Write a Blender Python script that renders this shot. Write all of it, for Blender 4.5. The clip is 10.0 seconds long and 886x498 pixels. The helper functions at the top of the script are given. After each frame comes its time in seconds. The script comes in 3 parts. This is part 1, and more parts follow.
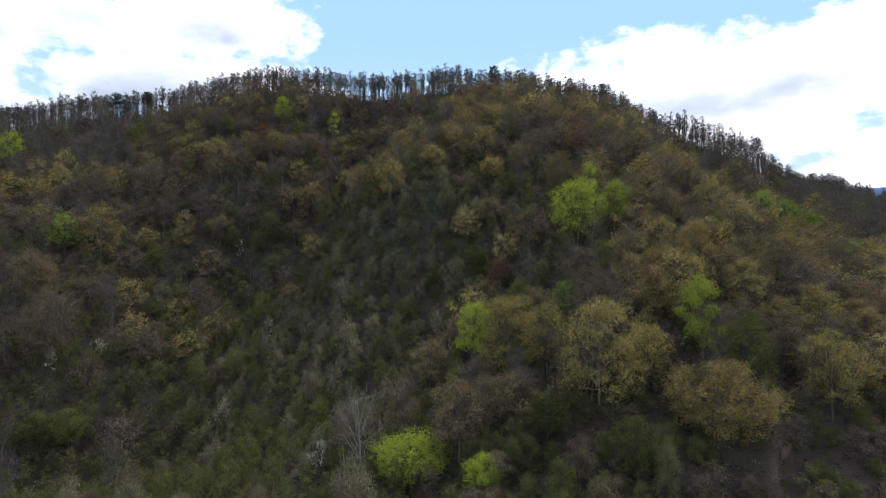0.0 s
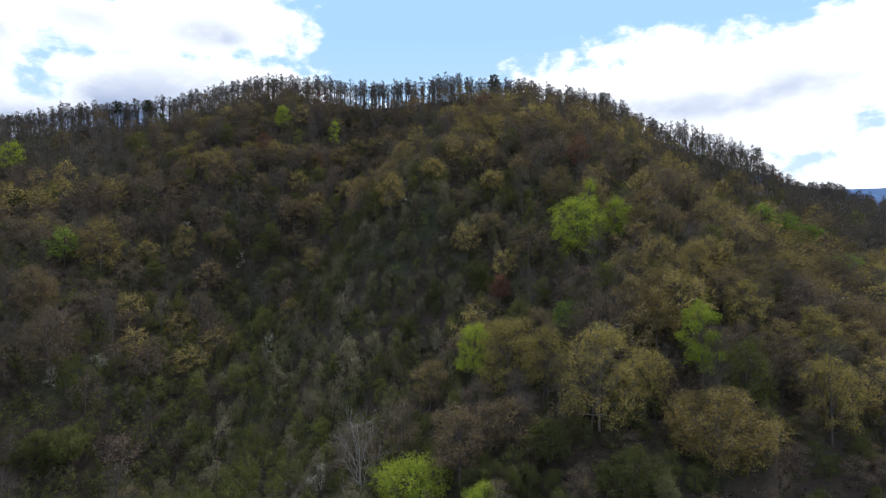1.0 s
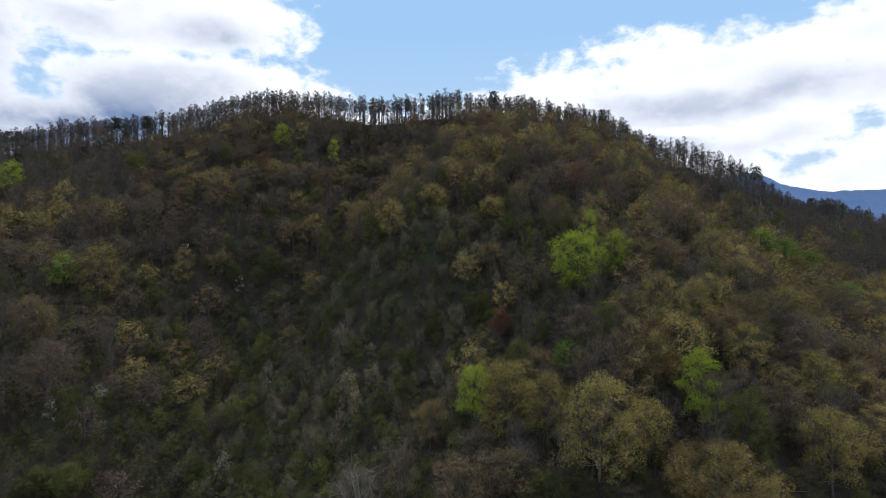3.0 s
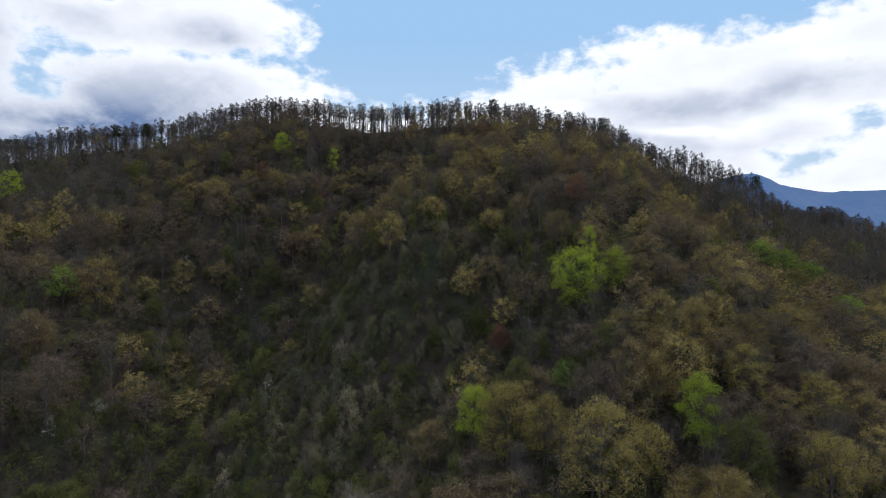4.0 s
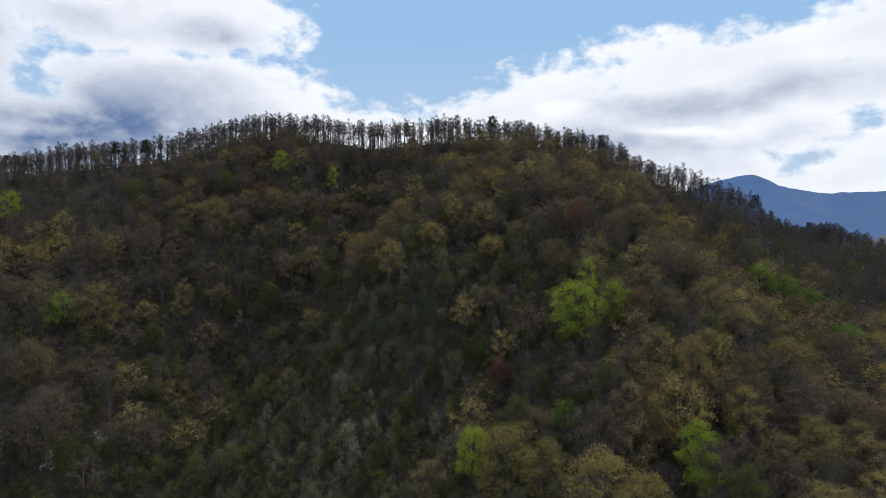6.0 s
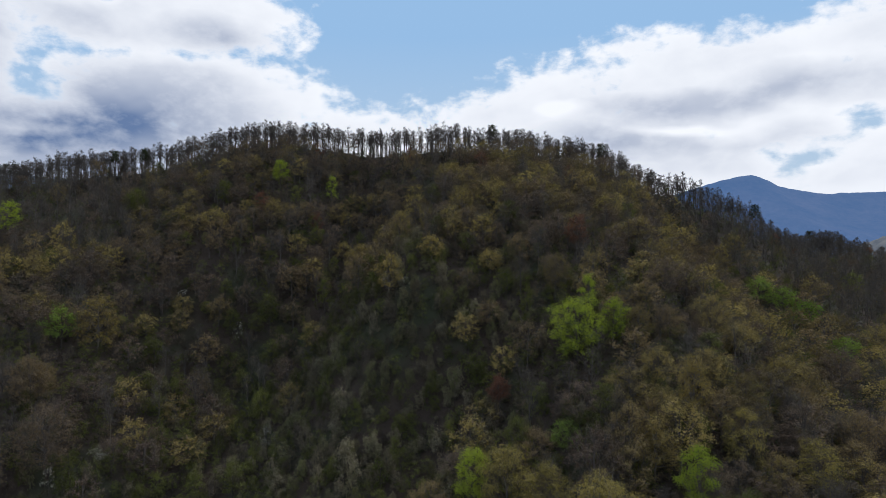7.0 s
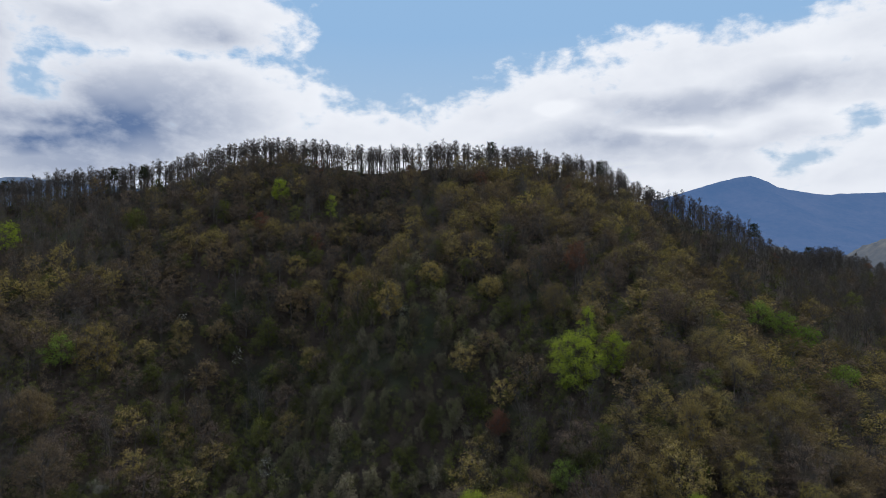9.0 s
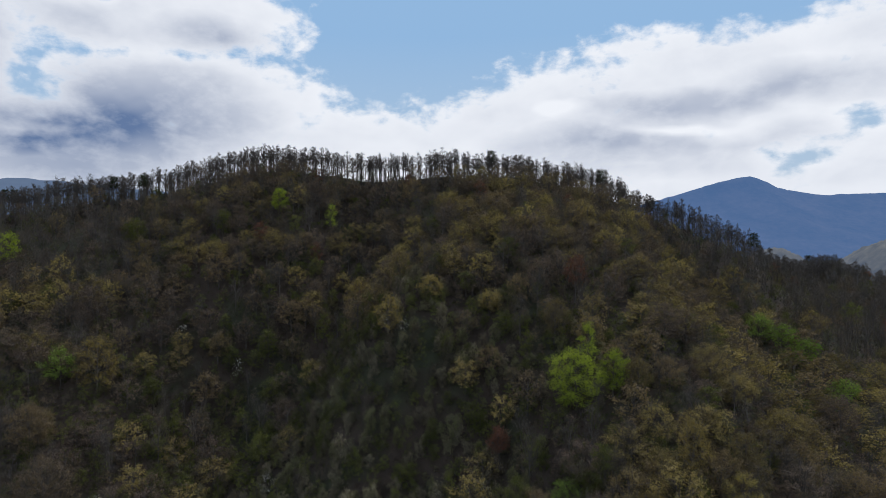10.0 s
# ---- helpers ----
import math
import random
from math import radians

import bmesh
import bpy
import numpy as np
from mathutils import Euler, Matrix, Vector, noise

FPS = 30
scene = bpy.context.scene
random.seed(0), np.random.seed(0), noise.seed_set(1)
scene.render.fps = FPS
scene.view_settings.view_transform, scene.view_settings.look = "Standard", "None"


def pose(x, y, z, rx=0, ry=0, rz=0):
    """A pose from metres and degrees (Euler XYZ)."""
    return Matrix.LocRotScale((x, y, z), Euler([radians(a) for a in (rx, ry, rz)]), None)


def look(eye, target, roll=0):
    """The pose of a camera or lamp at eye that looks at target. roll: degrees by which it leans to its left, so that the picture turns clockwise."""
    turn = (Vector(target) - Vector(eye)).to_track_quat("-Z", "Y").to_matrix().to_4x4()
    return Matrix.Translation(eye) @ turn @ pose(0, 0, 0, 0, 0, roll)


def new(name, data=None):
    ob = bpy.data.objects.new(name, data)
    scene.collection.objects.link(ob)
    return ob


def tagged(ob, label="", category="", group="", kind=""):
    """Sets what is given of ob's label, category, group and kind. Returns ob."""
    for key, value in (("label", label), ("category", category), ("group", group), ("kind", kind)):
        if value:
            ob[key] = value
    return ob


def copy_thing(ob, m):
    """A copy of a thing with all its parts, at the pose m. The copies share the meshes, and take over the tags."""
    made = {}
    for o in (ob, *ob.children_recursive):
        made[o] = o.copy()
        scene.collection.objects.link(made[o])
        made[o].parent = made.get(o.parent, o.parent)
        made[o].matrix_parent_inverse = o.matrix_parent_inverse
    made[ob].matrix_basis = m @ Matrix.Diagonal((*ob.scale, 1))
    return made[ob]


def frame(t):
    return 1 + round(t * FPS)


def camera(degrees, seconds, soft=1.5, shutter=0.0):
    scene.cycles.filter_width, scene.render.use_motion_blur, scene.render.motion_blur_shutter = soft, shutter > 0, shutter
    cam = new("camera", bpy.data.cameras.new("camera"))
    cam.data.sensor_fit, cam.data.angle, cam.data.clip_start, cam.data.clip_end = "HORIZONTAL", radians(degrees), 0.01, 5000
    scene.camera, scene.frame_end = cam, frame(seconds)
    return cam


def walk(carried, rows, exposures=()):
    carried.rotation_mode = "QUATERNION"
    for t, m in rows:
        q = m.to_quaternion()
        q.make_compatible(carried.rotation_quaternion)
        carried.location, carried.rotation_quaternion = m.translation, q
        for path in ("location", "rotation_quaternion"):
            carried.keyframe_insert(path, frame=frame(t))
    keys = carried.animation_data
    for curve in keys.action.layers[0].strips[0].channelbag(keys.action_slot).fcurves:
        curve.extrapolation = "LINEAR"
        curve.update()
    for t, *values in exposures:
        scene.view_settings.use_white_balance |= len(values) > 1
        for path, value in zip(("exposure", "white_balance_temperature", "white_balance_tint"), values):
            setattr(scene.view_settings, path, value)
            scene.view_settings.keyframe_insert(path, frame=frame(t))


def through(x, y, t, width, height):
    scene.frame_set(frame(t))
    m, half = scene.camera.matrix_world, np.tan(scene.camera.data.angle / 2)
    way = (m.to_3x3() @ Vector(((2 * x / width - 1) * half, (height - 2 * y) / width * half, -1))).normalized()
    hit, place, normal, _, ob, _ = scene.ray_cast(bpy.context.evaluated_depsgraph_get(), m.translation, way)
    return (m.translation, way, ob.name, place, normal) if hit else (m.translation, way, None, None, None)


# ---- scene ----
# A drone climbs straight up in front of a wooded hill in early spring.
# Metres; x right, y ahead, z up from where the drone starts.
cam = camera(72.0, 10.0, soft=0.8)
PATH = [  # seconds, x, y, z, pitch, roll, yaw
    (0, 0.000, 0.000, 0.00, 0.000, 0.000, 0.000),
    (0.5, 0.026, -0.014, 2.59, -0.006, -0.007, 0.024),
    (1, 0.003, -0.005, 5.08, -0.015, -0.014, 0.025),
    (1.5, -0.050, 0.019, 7.64, -0.024, -0.021, 0.011),
    (2, -0.115, 0.052, 10.07, -0.033, -0.028, -0.011),
    (2.5, -0.182, 0.088, 12.54, -0.043, -0.035, -0.037),
    (4, -0.313, 0.187, 19.88, -0.066, -0.048, -0.109),
    (4.5, -0.325, 0.211, 22.40, -0.072, -0.049, -0.127),
    (5, -0.321, 0.230, 24.89, -0.077, -0.047, -0.142),
    (5.5, -0.306, 0.244, 27.25, -0.081, -0.043, -0.154),
    (7, -0.237, 0.268, 34.92, -0.091, -0.012, -0.189),
    (7.5, -0.222, 0.276, 37.40, -0.095, 0.003, -0.203),
    (8, -0.221, 0.285, 40.01, -0.099, 0.020, -0.219),
    (8.5, -0.235, 0.299, 42.48, -0.104, 0.038, -0.238),
    (9, -0.269, 0.318, 45.07, -0.110, 0.057, -0.258),
    (9.5, -0.321, 0.342, 47.59, -0.117, 0.074, -0.278),
    (10, -0.391, 0.373, 50.14, -0.125, 0.089, -0.295),
]
walk(cam, [(t, pose(x, y, z, 90 + pitch, roll, yaw)) for t, x, y, z, pitch, roll, yaw in PATH],
     exposures=[(0.0, 0.30), (2.5, 0.03), (5.0, -0.16), (7.5, -0.30), (10.0, -0.38)])

# ---- sky and sun ----
SUN_AZ, SUN_EL = 36.0, 50.0          # degrees right of straight ahead, and up
world = bpy.data.worlds.new("sky")
scene.world = world
world.use_nodes = True


class Nodes:
    """Short hand for building a node tree."""

    def __init__(self, tree):
        self.tree = tree
        tree.nodes.clear()

    def add(self, kind, **inputs):
        node = self.tree.nodes.new(kind)
        for key, value in inputs.items():
            self.put(node.inputs[key.replace("_", " ")], value)
        return node

    def put(self, socket, value):
        if isinstance(value, bpy.types.NodeSocket):
            self.tree.links.new(value, socket)
        else:
            socket.default_value = value

    def math(self, op, a, b=0.0, c=0.0, clamp=False):
        node = self.tree.nodes.new("ShaderNodeMath")
        node.operation, node.use_clamp = op, clamp
        for socket, value in zip(node.inputs, (a, b, c)):
            self.put(socket, value)
        return node.outputs[0]

    def ramp(self, x, low, high, a=0.0, b=1.0, smooth=False):
        node = self.tree.nodes.new("ShaderNodeMapRange")
        node.interpolation_type = "SMOOTHSTEP" if smooth else "LINEAR"
        for i, value in enumerate((x, low, high, a, b)):
            self.put(node.inputs[i], value)
        return node.outputs[0]

    def mix(self, f, a, b, blend="MIX"):
        node = self.tree.nodes.new("ShaderNodeMix")
        node.data_type, node.blend_type = "RGBA", blend
        for i, value in ((0, f), (6, a), (7, b)):
            if i and isinstance(value, tuple) and len(value) == 3:
                value = (*value, 1.0)
            self.put(node.inputs[i], value)
        return node.outputs[2]

    def noise(self, vector, scale, detail=4.0, rough=0.55, distort=0.0):
        node = self.tree.nodes.new("ShaderNodeTexNoise")
        for key, value in (("Vector", vector), ("Scale", scale), ("Detail", detail), ("Roughness", rough), ("Distortion", distort)):
            self.put(node.inputs[key], value)
        return node.outputs[0]

    def blob(self, x, y, cx, cy, rx, ry):
        """1 in the middle of an ellipse, 0 on its rim, negative outside."""
        a = self.math("DIVIDE", self.math("SUBTRACT", x, cx), rx)
        b = self.math("DIVIDE", self.math("SUBTRACT", y, cy), ry)
        return self.math("SUBTRACT", 1.0, self.math("SQRT", self.math("ADD", self.math("MULTIPLY", a, a), self.math("MULTIPLY", b, b))))


def build_sky():
    """Nishita blue, with broken cumulus; az and up are degrees from straight ahead and from the horizon."""
    n = Nodes(world.node_tree)
    way = n.add("ShaderNodeTexCoord").outputs["Generated"]
    xyz = n.add("ShaderNodeSeparateXYZ", Vector=way).outputs
    az = n.math("MULTIPLY", n.math("ARCTAN2", xyz[0], xyz[1]), 57.2958)
    up = n.math("MULTIPLY", n.math("ARCSINE", xyz[2]), 57.2958)
    flat = n.add("ShaderNodeCombineXYZ", X=n.math("MULTIPLY", az, 0.1), Y=n.math("MULTIPLY", up, 0.16)).outputs[0]
    billow = n.noise(flat, 1.6, 9.0, 0.6, 0.15)
    puff = n.noise(flat, 4.5, 6.0, 0.55, 0.2)
    rough = n.math("ADD", n.math("MULTIPLY", n.math("SUBTRACT", billow, 0.5), 1.0), n.math("MULTIPLY", n.math("SUBTRACT", puff, 0.5), 0.55))
    # the long bank on the right, whose top climbs away from the gap
    top = 13.3
    for start, width, rise in ((0.4, 3.0, 2.2), (3.5, 14.0, 2.9), (20.0, 14.0, 0.8)):
        top = n.math("ADD", top, n.math("MULTIPLY", n.ramp(az, start, start + width), rise))
    bank = n.math("MULTIPLY", n.math("SUBTRACT", top, up), 0.22)
    # the cloud on the left
    left = n.math("MAXIMUM", n.blob(az, up, -25.5, 19.6, 14.6, 4.6), n.blob(az, up, -22.0, 12.2, 13.0, 5.4))
    left = n.math("MULTIPLY", n.math("MAXIMUM", left, n.ramp(az, -24.0, -40.0, -1.0, 0.8)), 1.6)
    shape = n.math("MAXIMUM", bank, left)
    for cx, cy, rx, ry in ((-31.0, 20.3, 4.8, 1.7), (31.0, 7.2, 4.5, 2.0), (35.5, 9.6, 4.0, 1.8), (-28.6, 20.6, 1.6, 1.4)):
        gap = n.math("MAXIMUM", n.blob(az, up, cx, cy, rx, ry), 0.0)
        shape = n.math("SUBTRACT", n.math("MINIMUM", shape, 0.7), n.math("MULTIPLY", gap, 0.85))
    # everywhere else a sky half covered
    wide = n.math("MULTIPLY", n.math("SUBTRACT", n.noise(way, 2.2, 7.0, 0.55), 0.48), 5.0)
    ahead = n.math("MULTIPLY", n.ramp(n.math("ABSOLUTE", az), 44.0, 60.0, 1.0, 0.0, True), n.ramp(up, 26.0, 36.0, 1.0, 0.0, True))
    blend = n.add("ShaderNodeMix", Factor=ahead, A=wide, B=shape)
    thick = n.math("ADD", blend.outputs[0], n.math("MULTIPLY", rough, 2.1))
    cover = n.ramp(thick, -0.10, 0.42, smooth=True)
    # grey bellies and bright heads; the billows are lit from the upper right
    lit = n.add("ShaderNodeCombineXYZ", X=n.math("MULTIPLY_ADD", az, 0.1, 0.10), Y=n.math("MULTIPLY_ADD", up, 0.16, 0.16)).outputs[0]
    layer = n.add("ShaderNodeCombineXYZ", X=n.math("MULTIPLY", az, 0.09), Y=n.math("MULTIPLY", up, 0.30)).outputs[0]
    relief = n.math("SUBTRACT", n.noise(flat, 1.9, 5.0, 0.5, 0.1), n.noise(lit, 1.9, 3.0, 0.5, 0.1))
    grey = n.math("ADD", n.math("MULTIPLY", n.math("SUBTRACT", n.noise(layer, 0.8, 3.0, 0.5), 0.5), 0.8), 0.35)
    bend = n.math("MULTIPLY", n.math("SUBTRACT", n.noise(flat, 0.9, 4.0, 0.5), 0.5), 4.0)          # the shaded masses have ragged rims
    high = n.math("ADD", up, bend)
    for cx, cy, rx, ry, much in ((-27.0, 11.4, 14.0, 4.8, 2.5), (-34.0, 8.6, 14.0, 3.4, 1.9), (-24.0, 6.5, 16.0, 2.4, 0.7), (-31.0, 5.0, 15.0, 2.2, 1.2), (17.0, 7.0, 11.0, 1.6, 0.7), (-19.6, 17.8, 6.5, 2.2, 1.5), (-35.0, 16.0, 8.0, 3.5, 1.1), (-30.0, 18.0, 9.0, 3.0, 0.5),
                                 (14.5, 9.3, 11.0, 2.1, 1.5), (20.5, 12.2, 11.0, 1.7, 1.3), (31.0, 13.0, 9.0, 2.2, 1.3), (27.0, 8.8, 9.0, 1.6, 0.7),
                                 (36.0, 17.0, 4.0, 3.0, 0.5), (11.3, 12.4, 3.0, 1.1, -0.9), (21.0, 10.5, 5.5, 0.7, -0.8), (-35.0, 9.6, 6.0, 0.8, -0.8)):
        grey = n.math("ADD", grey, n.math("MULTIPLY", n.math("MAXIMUM", n.blob(az, high, cx, cy, rx, ry), 0.0), much))
    grey = n.math("ADD", grey, n.math("MULTIPLY", relief, -0.6))
    body = n.math("ADD", blend.outputs[0], n.math("MULTIPLY", rough, 0.9))
    grey = n.math("MULTIPLY", grey, n.ramp(body, 0.05, 0.75))
    cloud = n.mix(n.ramp(grey, 0.02, 2.75), (1.13, 1.17, 1.25), (0.16, 0.25, 0.46))
    sky = n.add("ShaderNodeTexSky")
    sky.sky_type, sky.sun_disc = "NISHITA", False
    sky.sun_elevation, sky.sun_rotation = radians(SUN_EL), radians(SUN_AZ)
    sky.altitude, sky.air_density, sky.dust_density, sky.ozone_density = 300.0, 1.0, 0.6, 1.0
    blue = n.mix(1.0, sky.outputs[0], (0.205, 0.22, 0.205), "MULTIPLY")
    blue = n.mix(1.0, blue, (0.37, 0.615, 0.95), "DARKEN")
    blue = n.mix(n.ramp(up, 19.0, 6.0), blue, (0.56, 0.73, 0.93))
    ground = n.ramp(up, -3.0, -1.0)
    colour = n.mix(cover, blue, cloud)
    colour = n.mix(ground, (0.05, 0.05, 0.04), colour)
    n.add("ShaderNodeOutputWorld", Surface=n.add("ShaderNodeBackground", Color=colour, Strength=1.0).outputs[0])


build_sky()
sun = new("sun", bpy.data.lights.new("sun", "SUN"))
sun.data.energy, sun.data.angle, sun.data.color = 2.9, radians(4.0), (1.0, 0.95, 0.87)
sun.matrix_world = look((300 * math.sin(radians(SUN_AZ)), 300 * math.cos(radians(SUN_AZ)), 300 * math.tan(radians(SUN_EL))), (0, 0, 0))


# ---- materials ----
def leaf_material(name, dark, light, through=0.35, warm=None, twigs=0.0):
    """Thin leaves: each tree has its own tone (tree), each tuft its own again (tuft)."""
    mat = bpy.data.materials.new(name)
    mat.use_nodes = True
    n = Nodes(mat.node_tree)
    tree = n.add("ShaderNodeAttribute")
    tree.attribute_name = "tree"
    tuft = n.add("ShaderNodeAttribute")
    tuft.attribute_name = "tuft"
    own = n.math("FRACT", n.math("ADD", tree.outputs["Fac"], n.add("ShaderNodeObjectInfo").outputs["Random"]))
    blade = n.add("ShaderNodeNewGeometry").outputs["Random Per Island"]
    tone = n.math("ADD", n.math("MULTIPLY", own, 0.74), n.math("ADD", n.math("MULTIPLY", tuft.outputs["Fac"], 0.14), n.math("MULTIPLY", blade, 0.12)))
    colour = n.mix(tone, dark, light)
    if warm:
        other = n.math("FRACT", n.math("MULTIPLY", own, 7.31))
        colour = n.mix(n.ramp(other, 0.4, 0.9, 0.0, 0.85), colour, warm)
    if twigs:          # part of the sprays are still bare
        colour = n.mix(n.ramp(n.math("FRACT", n.math("MULTIPLY", blade, 13.7)), 1.0 - twigs - 0.12, 1.12 - twigs, 0.0, 0.85), colour, (0.125, 0.10, 0.088))
    diffuse = n.add("ShaderNodeBsdfDiffuse", Color=colour)
    glow = n.add("ShaderNodeBsdfTranslucent", Color=n.mix(1.0, colour, (1.15, 1.2, 0.7), "MULTIPLY"))
    both = n.add("ShaderNodeMixShader", Fac=through)
    n.put(both.inputs[1], diffuse.outputs[0])
    n.put(both.inputs[2], glow.outputs[0])
    n.add("ShaderNodeOutputMaterial", Surface=both.outputs[0])
    return mat


def bark_material(name, dark, light):
    mat = bpy.data.materials.new(name)
    mat.use_nodes = True
    n = Nodes(mat.node_tree)
    place = n.add("ShaderNodeNewGeometry")
    stretch = n.add("ShaderNodeVectorMath", )
    stretch.operation = "MULTIPLY"
    n.put(stretch.inputs[0], place.outputs["Position"])
    n.put(stretch.inputs[1], (6.0, 6.0, 0.9))
    grain = n.noise(stretch.outputs[0], 1.0, 5.0, 0.6)
    patch = n.noise(place.outputs["Position"], 0.35, 3.0)
    tone = n.math("ADD", n.math("MULTIPLY", grain, 0.6), n.math("MULTIPLY", patch, 0.4))
    bump = n.add("ShaderNodeBump", Height=grain, Strength=0.5, Distance=0.05)
    shader = n.add("ShaderNodeBsdfPrincipled", Base_Color=n.mix(n.ramp(tone, 0.3, 0.7), dark, light), Roughness=0.9, Normal=bump.outputs[0])
    n.add("ShaderNodeOutputMaterial", Surface=shader.outputs[0])
    return mat


def litter_material():
    """Forest floor: brown leaf litter, dark humus, patches of fresh green; browns set darker so gaps read as shade."""
    mat = bpy.data.materials.new("leaf_litter")
    mat.use_nodes = True
    n = Nodes(mat.node_tree)
    place = n.add("ShaderNodeNewGeometry").outputs["Position"]
    fine = n.noise(place, 2.3, 6.0, 0.7)
    broad = n.noise(place, 0.045, 4.0)
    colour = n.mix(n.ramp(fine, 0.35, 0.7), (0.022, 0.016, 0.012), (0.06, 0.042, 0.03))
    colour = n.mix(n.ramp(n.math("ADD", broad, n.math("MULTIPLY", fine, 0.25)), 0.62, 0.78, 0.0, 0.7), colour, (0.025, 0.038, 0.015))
    bump = n.add("ShaderNodeBump", Height=fine, Strength=0.7, Distance=0.3)
    shader = n.add("ShaderNodeBsdfPrincipled", Base_Color=colour, Roughness=0.95, Normal=bump.outputs[0])
    n.add("ShaderNodeOutputMaterial", Surface=shader.outputs[0])
    return mat


def painted_haze_material(name, forest, light, haze_glow, much):
    """Woods kilometres off: a backdrop with blue haze painted in, as an even glow mixed over the colour."""
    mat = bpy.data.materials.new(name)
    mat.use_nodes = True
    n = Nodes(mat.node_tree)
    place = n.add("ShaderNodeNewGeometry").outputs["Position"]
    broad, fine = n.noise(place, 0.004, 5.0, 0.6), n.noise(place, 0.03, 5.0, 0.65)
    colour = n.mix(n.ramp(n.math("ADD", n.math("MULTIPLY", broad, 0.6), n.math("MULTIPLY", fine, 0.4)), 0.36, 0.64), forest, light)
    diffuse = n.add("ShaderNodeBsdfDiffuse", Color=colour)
    glow = n.add("ShaderNodeEmission", Color=(*haze_glow, 1.0), Strength=1.0)
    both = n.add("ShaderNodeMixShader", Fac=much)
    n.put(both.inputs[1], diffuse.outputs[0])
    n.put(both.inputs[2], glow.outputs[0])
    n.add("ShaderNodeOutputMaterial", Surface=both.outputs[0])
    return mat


LEAF = {
    "gold": leaf_material("gold_leaves", (0.21, 0.162, 0.062), (0.31, 0.24, 0.095), 0.3, None, 0.24),
    "moss": leaf_material("moss_leaves", (0.19, 0.162, 0.058), (0.32, 0.262, 0.095), 0.3, None, 0.16),
    "olive": leaf_material("olive_leaves", (0.115, 0.092, 0.048), (0.38, 0.302, 0.122), 0.3, (0.185, 0.135, 0.092), 0.2),
    "lime": leaf_material("lime_leaves", (0.20, 0.25, 0.042), (0.31, 0.37, 0.065), 0.4),
    "green": leaf_material("green_leaves", (0.06, 0.07, 0.025), (0.15, 0.165, 0.052), 0.3, None, 0.12),
    "spring": leaf_material("spring_leaves", (0.095, 0.14, 0.034), (0.20, 0.265, 0.07), 0.35),
    "bronze": leaf_material("bronze_buds", (0.08, 0.06, 0.052), (0.21, 0.158, 0.13), 0.25, (0.17, 0.132, 0.08), 0.3),
    "grey": leaf_material("grey_buds", (0.06, 0.05, 0.043), (0.155, 0.132, 0.11), 0.2, (0.115, 0.108, 0.06)),
    "vine": leaf_material("vine_leaves", (0.085, 0.074, 0.057), (0.25, 0.222, 0.158), 0.2, (0.14, 0.148, 0.066), 0.15),
    "red": leaf_material("red_buds", (0.12, 0.06, 0.046), (0.19, 0.095, 0.07), 0.25),
    # undergrowth colours kept dark: painted shade for the gaps between trees
    "shade_green": leaf_material("shade_green_undergrowth", (0.03, 0.04, 0.018), (0.07, 0.085, 0.034), 0.2),
    "shade_brown": leaf_material("shade_brown_undergrowth", (0.035, 0.027, 0.022), (0.085, 0.064, 0.05), 0.15),
    "white": leaf_material("white_blossom", (0.5, 0.5, 0.46), (0.78, 0.78, 0.74), 0.25),
    "needle": leaf_material("pine_needles", (0.022, 0.03, 0.018), (0.06, 0.075, 0.04), 0.1),
}
BARK = bark_material("grey_bark", (0.036, 0.032, 0.03), (0.115, 0.10, 0.092))
WORN = bark_material("worn_bark", (0.07, 0.062, 0.055), (0.18, 0.165, 0.145))
PALE = bark_material("pale_bark", (0.10, 0.092, 0.082), (0.24, 0.225, 0.20))
DARK = bark_material("dark_bark", (0.03, 0.025, 0.022), (0.08, 0.068, 0.058))
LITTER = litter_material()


# ---- the lie of the land ----
def hump(x, centre, width):
    return np.exp(-((x - centre) / width) ** 2)


def crest_y(x):
    return 352 + 28 * hump(x, -110, 90) + 10 * hump(x, -300, 80) + 25 * hump(x, 260, 50) - 28 * hump(x, 168, 38)


KNOLLS = ((-90, 60, 7.0), (-260, 40, -6.0), (-115, 25, 3.0), (-28, 34, 2.5), (42, 18, 2.0), (10, 55, 3.5), (110, 50, 5.5), (133, 14, 5.0), (176, 18, -4.0),
          (214, 12, -3.0), (232, 45, 11.0), (275, 30, 6.0))   # along the crest: x, width, height


def crest_z(x):
    z = 13 + 78 / (1 + np.exp((x - 134) / 26)) - 20 / (1 + np.exp((x + 210) / 40)) - 45 / (1 + np.exp(-(x - 330) / 40))
    for centre, width, rise in KNOLLS:
        z = z + rise * hump(x, centre, width)
    return z


FORMS = [  # spurs (+) and hollows (-): x, y, radius across, radius along, height
    (-80, 210, 60, 85, -38.8), (60, 150, 40, 85, 11.9), (-20, 240, 25, 25, 11.3), (-60, 150, 85, 25, -7.8), (-40, 300, 25, 60, -18.0),
    (-180, 285, 40, 85, -13.2), (0, 180, 25, 25, -10.9), (160, 315, 25, 40, 9.6), (120, 270, 25, 85, -11.0), (40, 255, 60, 40, 6.0),
    (-120, 150, 40, 25, -12.6), (-80, 240, 40, 25, -10.6), (20, 90, 25, 40, 5.2), (220, 375, 85, 85, 7.4), (-20, 135, 25, 60, -4.7),
    (80, 180, 25, 40, 5.2), (40, 375, 85, 60, -4.5), (-80, 165, 25, 25, -6.9), (-20, 225, 25, 25, 6.8)]


